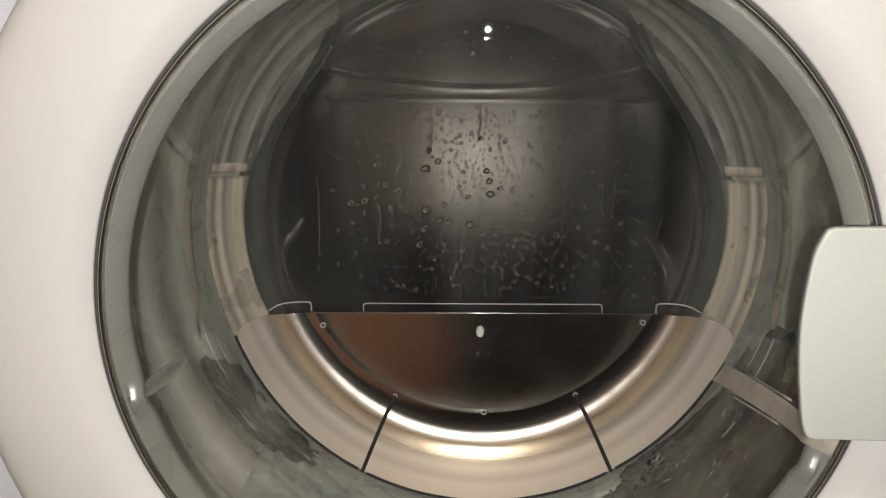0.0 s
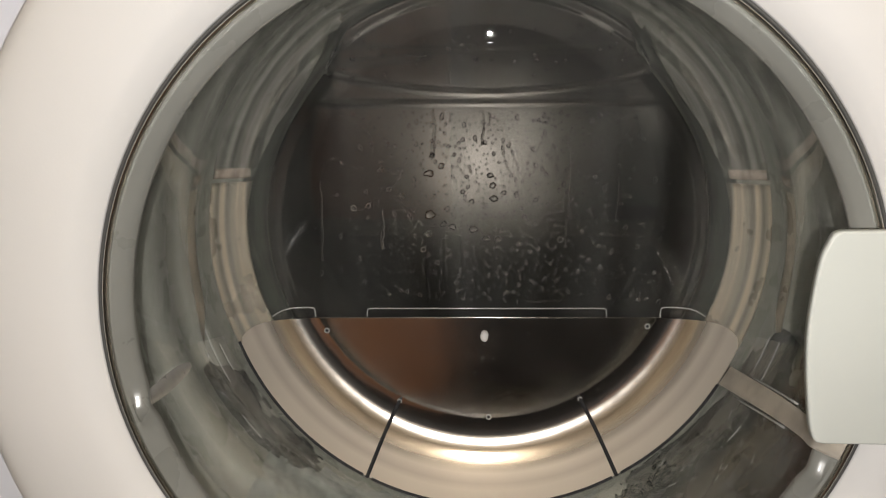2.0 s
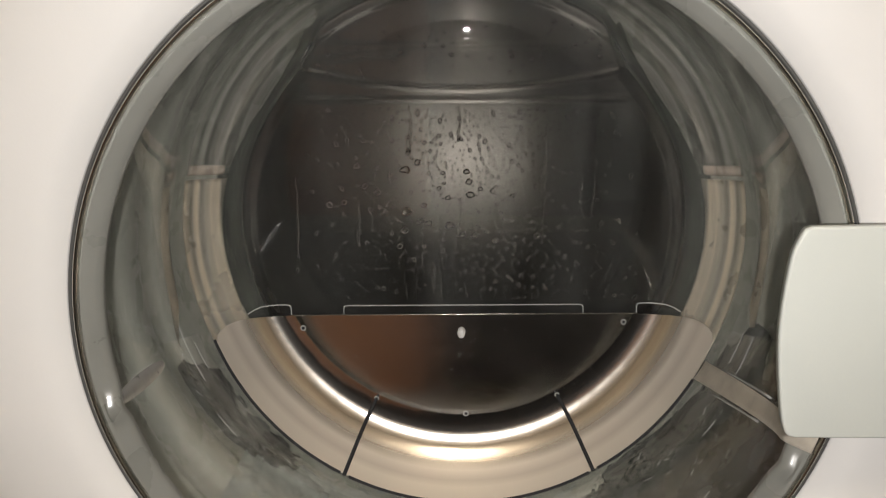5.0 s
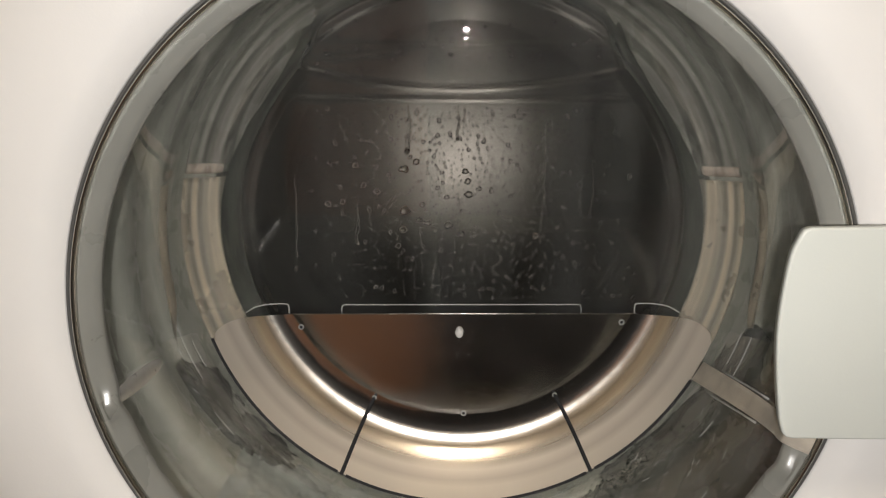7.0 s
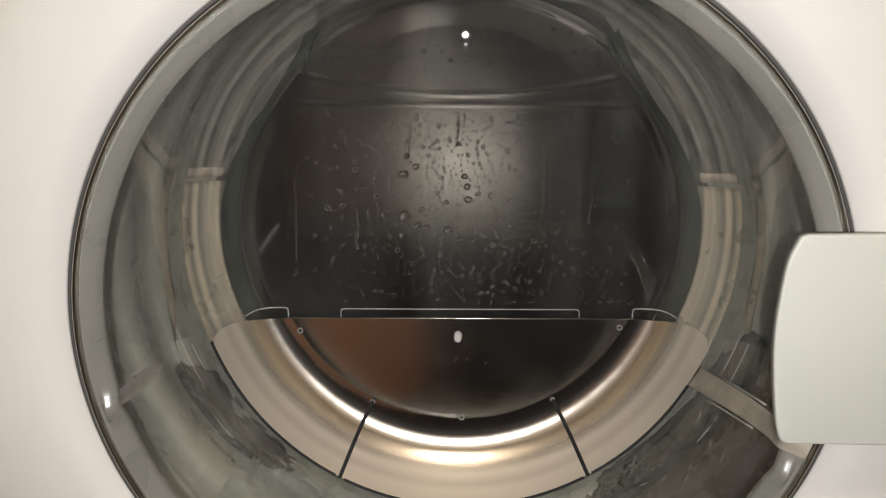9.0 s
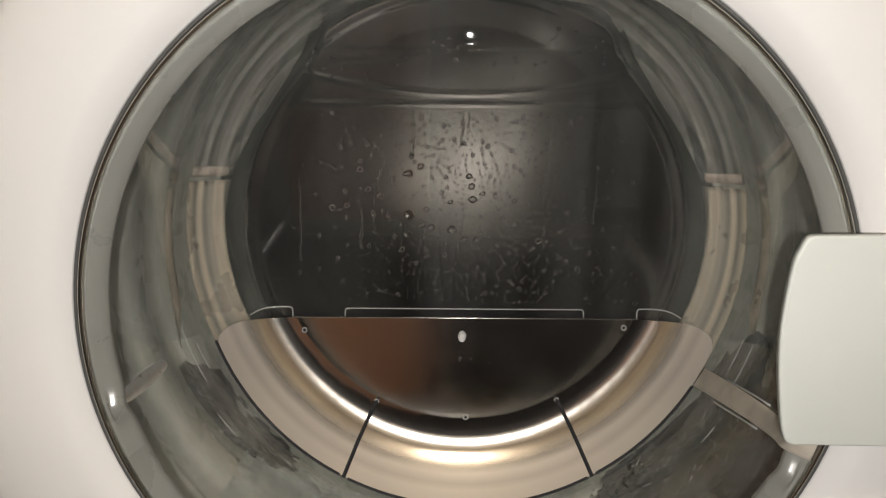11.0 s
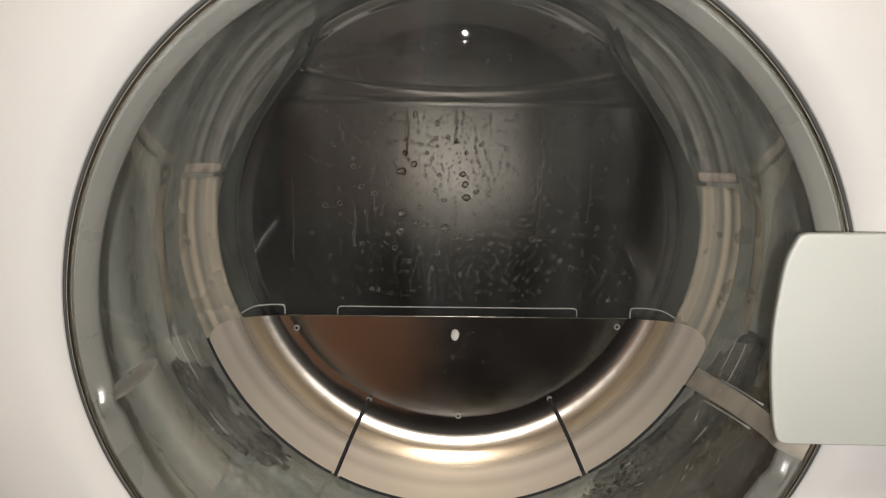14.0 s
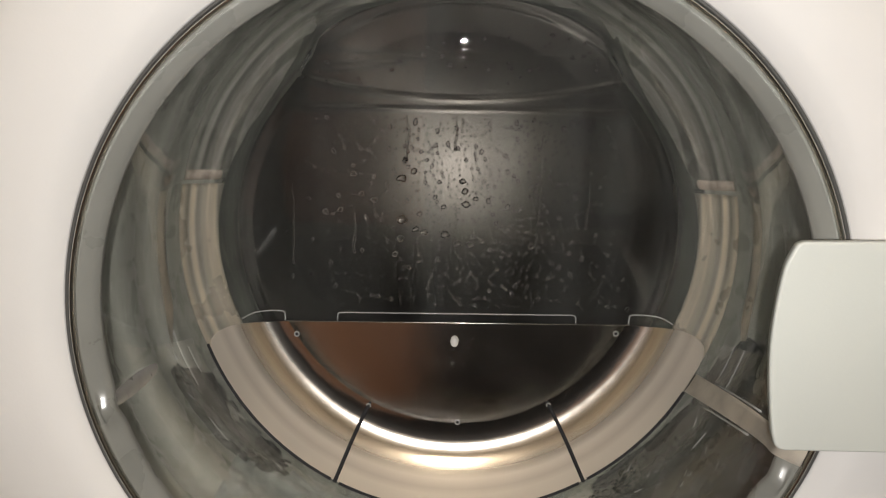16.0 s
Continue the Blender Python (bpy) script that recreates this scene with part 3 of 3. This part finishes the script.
def housing(machine):
    bm = bmesh.new()
    n, r, y = 96, 0.2, 0.016
    hx0, hx1, hz0, hz1 = -0.30, 0.30, FLOOR + 0.02, 0.38
    inner, outer = [], []
    for k in range(n):
        a = 2 * math.pi * k / n
        c, s = math.cos(a), math.sin(a)
        d = min((hx1 if c > 0 else -hx0) / max(abs(c), 1e-6), (hz1 if s > 0 else -hz0) / max(abs(s), 1e-6))
        inner.append(bm.verts.new((r * c, y, r * s)))
        outer.append(bm.verts.new((d * c, y, d * s)))
    for k in range(n):
        j = (k + 1) % n
        bm.faces.new([inner[k], inner[j], outer[j], outer[k]])
    body = part("front_panel", bm, "enamel", machine, "cool white enamelled steel front", smooth=False)
    part("side_panel", box(hx0, 0.021, hz0, hx0 + 0.004, 0.60, hz1), "enamel", machine, smooth=False)
    part("side_panel", box(hx1 - 0.004, 0.021, hz0, hx1, 0.60, hz1), "enamel", machine, smooth=False)
    part("top_panel", box(hx0, 0.0, hz1 + 0.001, hx1, 0.60, hz1 + 0.025, 0.004), "enamel", machine, smooth=False)
    part("back_panel", box(hx0, 0.601, hz0, hx1, 0.605, hz1), "enamel", machine, smooth=False)
    part("bottom_panel", box(hx0, 0.021, hz0 - 0.002, hx1, 0.6, hz0 - 0.0005), "enamel", machine, smooth=False)
    for x in (-0.26, 0.26):
        for yy in (0.06, 0.55):
            part("foot", lathe([(0, 0), (0.02, 0), (0.02, 0.018), (0, 0.018)], 20), "seal", machine).matrix_basis = pose(x, yy, FLOOR, 90, 0, 0)


def drum(machine):
    ob = empty("drum")
    ob.parent = machine
    tagged(ob, "turning dark stainless steel drum with lifters")
    back = [(r, 0.398 + r * r / 0.62) for r in np.linspace(0, 0.16, 60)] + [(0.17, 0.4415), (0.18, 0.4455), (0.195, 0.4485), (0.21, 0.449), (0.225, 0.447), (0.236, 0.444), (0.243, 0.436)]
    def ribs(co):
        r, a = math.hypot(co.x, co.z), math.degrees(math.atan2(co.z, co.x))
        for k in range(3):
            off = (a - 57.0 - 120 * k + 180) % 360 - 180
            co = Vector((co.x, co.y - 0.011 * math.exp(-((r - 0.185) / 0.045) ** 2 - (r * radians(off) / 0.052) ** 2), co.z))
        return co
    part("back_wall", lathe(back, 180, bend=ribs), "drum", ob, "dished steel back with a domed middle")
    part("mantle", lathe([(0.243, 0.436), (0.245, 0.42), (0.245, 0.24), (0.240, 0.232)], 120), "drum", ob)
    part("front_lip", lathe(spline([(0.240, 0.232), (0.232, 0.226), (0.220, 0.2235), (0.212, 0.226), (0.211, 0.230)], 20), 120), "drum", ob)
    for k in range(3):
        a = 57.0 + 120 * k
        outline = [(0.206, -0.010), (0.211, -0.015), (0.236, -0.026), (0.243, -0.026), (0.243, 0.026), (0.236, 0.026), (0.211, 0.015), (0.206, 0.010)]
        lifter = part("lifter", solid(outline, 0.25, 0.410, 0.006, 4), "lifter", ob, "steel lifter along the drum's inside")
        lifter.matrix_basis = pose(0, 0, 0, 0, -a, 0)
    return ob


def washing_machine():
    machine = tagged(empty("washing_machine", pose(0, 0, 0)), "white front-loading washing machine with a round glass door, running", "washing machine")
    housing(machine)
    door_ring(machine)
    handle(machine)
    reflection_streak(machine)
    glass_bowl(machine)
    deflector(machine)
    gasket(machine)
    wet_folds(machine)
    return machine, drum(machine)


# ---- water on the drum side of the glass ----
WET = 0.1808


def droplets():
    rng = random.Random(4)
    ball = bmesh.new()
    bmesh.ops.create_icosphere(ball, subdivisions=3, radius=1.0)

    def blob(seed):
        """A drop that sits flat on the glass, with an uneven outline."""
        out = []
        for v in ball.verts:
            k = 1 + 0.30 * noise.noise(Vector((v.co.x, 0, v.co.z)) * 1.3 + Vector((0, seed * 7.1, 0)))
            sag = 1 + 0.18 * v.co.z
            out.append(Vector((v.co.x * k / sag, max(v.co.y, 0.0), v.co.z * k)))
        return out
    shapes = [blob(k) for k in range(12)]
    faces = [[v.index for v in f.verts] for f in ball.faces]
    ball.free()
    bm = bmesh.new()

    taken = []

    def drop(x, z, w, h, y=WET):
        if any((x - a) ** 2 + (z - b) ** 2 < (1.15 * (max(w, h) + c)) ** 2 for a, b, c in taken):
            return
        taken.append((x, z, max(w, h)))
        if z > 0.083 + 1.35 * x * x:
            y -= 0.0095
        m = Matrix.LocRotScale((x, y, z), Euler((0, rng.uniform(-0.5, 0.5), 0)), (w, 0.9 * w, h))
        vs = [bm.verts.new(m @ c) for c in shapes[rng.randrange(12)]]
        for f in faces:
            bm.faces.new([vs[k] for k in f])
    ones = []
    for shape in shapes[:4]:
        one = bpy.data.meshes.new("water_drop")
        one.from_pydata([tuple(c) for c in shape], [], faces)
        one.materials.append(MAT["water"])
        for p in one.polygons:
            p.use_smooth = True
        ones.append(one)
    for x, z, s in ((-0.0337, 0.0092, 2.3), (-0.0252, 0.0033, 1.6), (-0.0201, 0.0016, 1.7), (-0.0074, 0.0004, 2.0), (-0.0348, -0.0027, 1.7), (-0.038, -0.0127, 1.3), (0.0047, 0.0193, 1.9), (0.0039, 0.0272, 1.5), (-0.0268, 0.0388, 1.5), (-0.0339, 0.0343, 2.1), (-0.0628, 0.0365, 1.3), (-0.0583, 0.0245, 1.4), (-0.0506, 0.0208, 1.5), (0.0107, 0.0228, 1.2), (0.0005, -0.0052, 1.6), (0.0077, -0.0055, 1.6), (-0.0231, 0.0128, 1.3), (-0.014, 0.0232, 1.1), (0.0025, 0.0333, 1.5), (-0.0085, 0.0174, 1.2), (-0.0116, 0.0325, 1.1), (0.0297, 0.0185, 1.2), (0.0294, 0.0039, 1.2), (0.0451, -0.0058, 1.4), (0.0202, -0.0089, 1.3), (-0.0798, 0.0129, 1.4), (-0.0712, 0.0144, 1.4)):
        taken.append((x, z, s * 0.0014))
        ob = new("water_drop", ones[rng.randrange(4)])
        ob.matrix_basis = Matrix.LocRotScale((x, WET, z), Euler((0, rng.uniform(-0.5, 0.5), 0)), (s * 0.0014, s * 0.0013, s * rng.uniform(0.0010, 0.0013)))
        ob.visible_shadow = False
        tagged(ob, "large clear water drop clinging to the door glass", "water drop", group="large drops on the door glass")
    for _ in range(1700):
        x, z = rng.gauss(0.006, 0.046), rng.uniform(-0.046, 0.071)
        if -0.046 < z < 0.071 and abs(x) < 0.11:
            s = 0.0005 + 0.0009 * rng.random() ** 3.5
            drop(x, z, s, s * rng.uniform(0.8, 1.8))
    for _ in range(60):
        s = rng.uniform(0.0004, 0.0011)
        drop(rng.uniform(-0.085, 0.085), rng.uniform(0.090, 0.120), s * rng.uniform(1, 1.6), s)
    ob = part("water_droplets", bm, "water")
    ob.visible_shadow = False
    tagged(ob, "small clear water drops on the wet glass of the door", "water drops", kind="stuff")


def on_glass(points, width):
    """A rivulet of water down the glass along (x, z) points."""
    x, z = points[-1]
    mid = WET + 0.35 * width
    bm = wire([(x, mid, z) for x, z in points], width, 8, taper=True)
    bmesh.ops.create_icosphere(bm, subdivisions=2, radius=1.25 * width, matrix=Matrix.Translation((x, mid, z)))
    for v in bm.verts:
        v.co.y = mid + (v.co.y - mid) * 0.5
    return bm


def rivulets():
    rng = random.Random(9)
    for x, z0, z1, w in ((-0.0312, 0.072, 0.045, 0.0012), (-0.002, 0.072, 0.052, 0.0008), (0.049, 0.060, -0.010, 0.0006), (-0.0625, 0.012, -0.012, 0.0009), (0.078, 0.035, 0.006, 0.0007), (-0.100, 0.030, -0.020, 0.0008), (-0.0015, 0.020, -0.006, 0.0005)):
        n = 14
        pts = [(x + rng.uniform(-0.0005, 0.0005) + 0.0006 * math.sin(5 * k / n), z0 + (z1 - z0) * k / (n - 1)) for k in range(n)]
        ob = part("water_rivulet", on_glass(pts, w), "water")
        ob.visible_shadow = False
        tagged(ob, "thin run of clear water down the door glass", "water", group="runs of water on the door glass")


def suds():
    """Soap suds that lie between the glass and the folds of the gasket, at the bottom."""
    def shell(a0, a1, y0, y1, r, level, scale, seed):
        bm = bmesh.new()
        na, ny = 150, 60
        grid = []
        for i in range(na + 1):
            a = radians(a0 + (a1 - a0) * i / na)
            row = []
            for j in range(ny + 1):
                y = y0 + (y1 - y0) * j / ny
                h = noise.fractal(Vector((a * 9 * scale, y * 60 * scale, seed)), 0.9, 2.1, 5)
                edge = min(i, na - i) / (0.3 * na), min(j, ny - j) / (0.5 * ny)
                fill = 0.7 * h + 0.9 * min(1.0, *edge) - level
                rr = r + 0.0010 * noise.noise(Vector((a * 70, y * 420, seed))) + 0.0040 * (1 - ease(0.6 * fill + 0.2))
                row.append(bm.verts.new((rr * math.cos(a), y, rr * math.sin(a))))
            grid.append(row)
        for i in range(na):
            for j in range(ny):
                bm.faces.new([grid[i][j], grid[i + 1][j], grid[i + 1][j + 1], grid[i][j + 1]])
        return bm
    tagged(part("soap_suds", shell(-137, -56, 0.050, 0.160, 0.1668, -0.05, 1.2, 3.1), "suds"), "thin grey soap suds lying in the gasket under the glass", "suds", kind="stuff")
    rng = random.Random(11)
    bm = bmesh.new()
    for _ in range(90):
        a, y = radians(rng.gauss(-53, 4.5)), rng.gauss(0.113, 0.009)
        s = 0.0004 + 0.0010 * rng.random() ** 2.5
        r = 0.1588 - 0.9 * s
        bmesh.ops.create_icosphere(bm, subdivisions=2, radius=s, matrix=Matrix.Translation((r * math.cos(a), y, r * math.sin(a))))
    ob = tagged(part("soap_bubbles", bm, "bubble"), "clear soap bubbles clustered on the glass", "bubbles", kind="stuff")
    ob.visible_shadow = False


def lime_and_glints():
    """Fine flecks and short scratches of lime, and painted glints, inside the glass."""
    rng = random.Random(21)
    bm = bmesh.new()
    # six long pale arcs paint glints along the glass's ridges
    for a0, a1, y in ((-15, -24, 0.103), (-16, -23, 0.118), (-165, -153, 0.112), (-160, -154, 0.124), (-147, -141, 0.100), (-36, -32, 0.092)):
        arc = wire([((glass_r(y) - 0.0003) * math.cos(radians(q)), y, (glass_r(y) - 0.0003) * math.sin(radians(q))) for q in np.linspace(a0, a1, 14)], 0.00022, 4)
        vs = {v: bm.verts.new(v.co) for v in arc.verts}
        for f in arc.faces:
            bm.faces.new([vs[v] for v in f.verts])
        arc.free()
    for k in range(170):
        side = rng.random()
        a = rng.gauss(-140, 10) if side < 0.4 else rng.gauss(-42, 9) if side < 0.8 else rng.uniform(-180, 0)
        y = rng.uniform(0.03, 0.125)
        r = glass_r(y) - 0.0003
        long = 0.0004 if k % 4 else rng.uniform(0.002, 0.006)
        c, sn = math.cos(radians(a)), math.sin(radians(a))
        lean_by = rng.uniform(-0.8, 1.2)
        da = math.degrees(long / r) * (0.4 if side < 0.4 else 1.0)
        pts = [(r * math.cos(radians(a + da * t)), y + long * lean_by * t, r * math.sin(radians(a + da * t))) for t in (0, 0.5, 1)]
        part_bm = wire(pts, rng.uniform(0.00008, 0.00022), 4)
        vs = {v: bm.verts.new(v.co) for v in part_bm.verts}
        for f in part_bm.faces:
            bm.faces.new([vs[v] for v in f.verts])
        part_bm.free()
    for k in range(46):
        x, z = (rng.gauss(0.004, 0.006), rng.uniform(-0.118, -0.06)) if k % 2 else (rng.uniform(-0.08, 0.08), rng.uniform(-0.112, -0.058))
        y = 0.1719 + 0.15 * (z - PLATE_TOP)
        tiny = wire([(x, y, z), (x + rng.uniform(-0.0008, 0.0008), y, z + rng.uniform(-0.0012, 0.0006))], rng.uniform(0.00006, 0.00016), 4)
        vs = {v: bm.verts.new(v.co) for v in tiny.verts}
        for f in tiny.faces:
            bm.faces.new([vs[v] for v in f.verts])
        tiny.free()
    tagged(part("lime_and_glints", bm, "milky"), "white lime flecks and scratches and painted ridge glints on the door glass", "lime specks", kind="stuff")


def motions():
    # moments at which a lifter comes up on the same side, a third of a turn apart
    events = [0.1 + 0.4 * k for k in range(-1, 19)] + [7.78, 8.29, 8.80, 9.34, 9.89, 10.43, 10.98, 11.52, 12.04, 12.56, 13.08, 13.60, 14.13, 14.65, 15.17, 15.70, 16.22]
    turns = [120.0 * k for k in range(-1, len(events) - 1)]
    times = [0.0] + [round(0.1 * k, 1) for k in range(1, 160)] + [16.0]
    walk(DRUM, [(t, pose(-0.002, 0, -0.037, 0, -float(np.interp(t, events, turns)), 0)) for t in times])


room()
MACHINE, DRUM = washing_machine()
cabinet("wooden_cabinet", -0.98, -0.081, -1.15, 0.80, "wood", "low reddish-brown wooden cabinet facing the machine")
# unseen black stand-in for a person's legs, added to darken the plate's reflection
cabinet("black_stand_in", -0.074, 0.90, -1.15, 0.80, "dark", "unseen matt black stand-in for legs, shaped like a low cabinet")
suds()
rivulets()
droplets()
lime_and_glints()
motions()
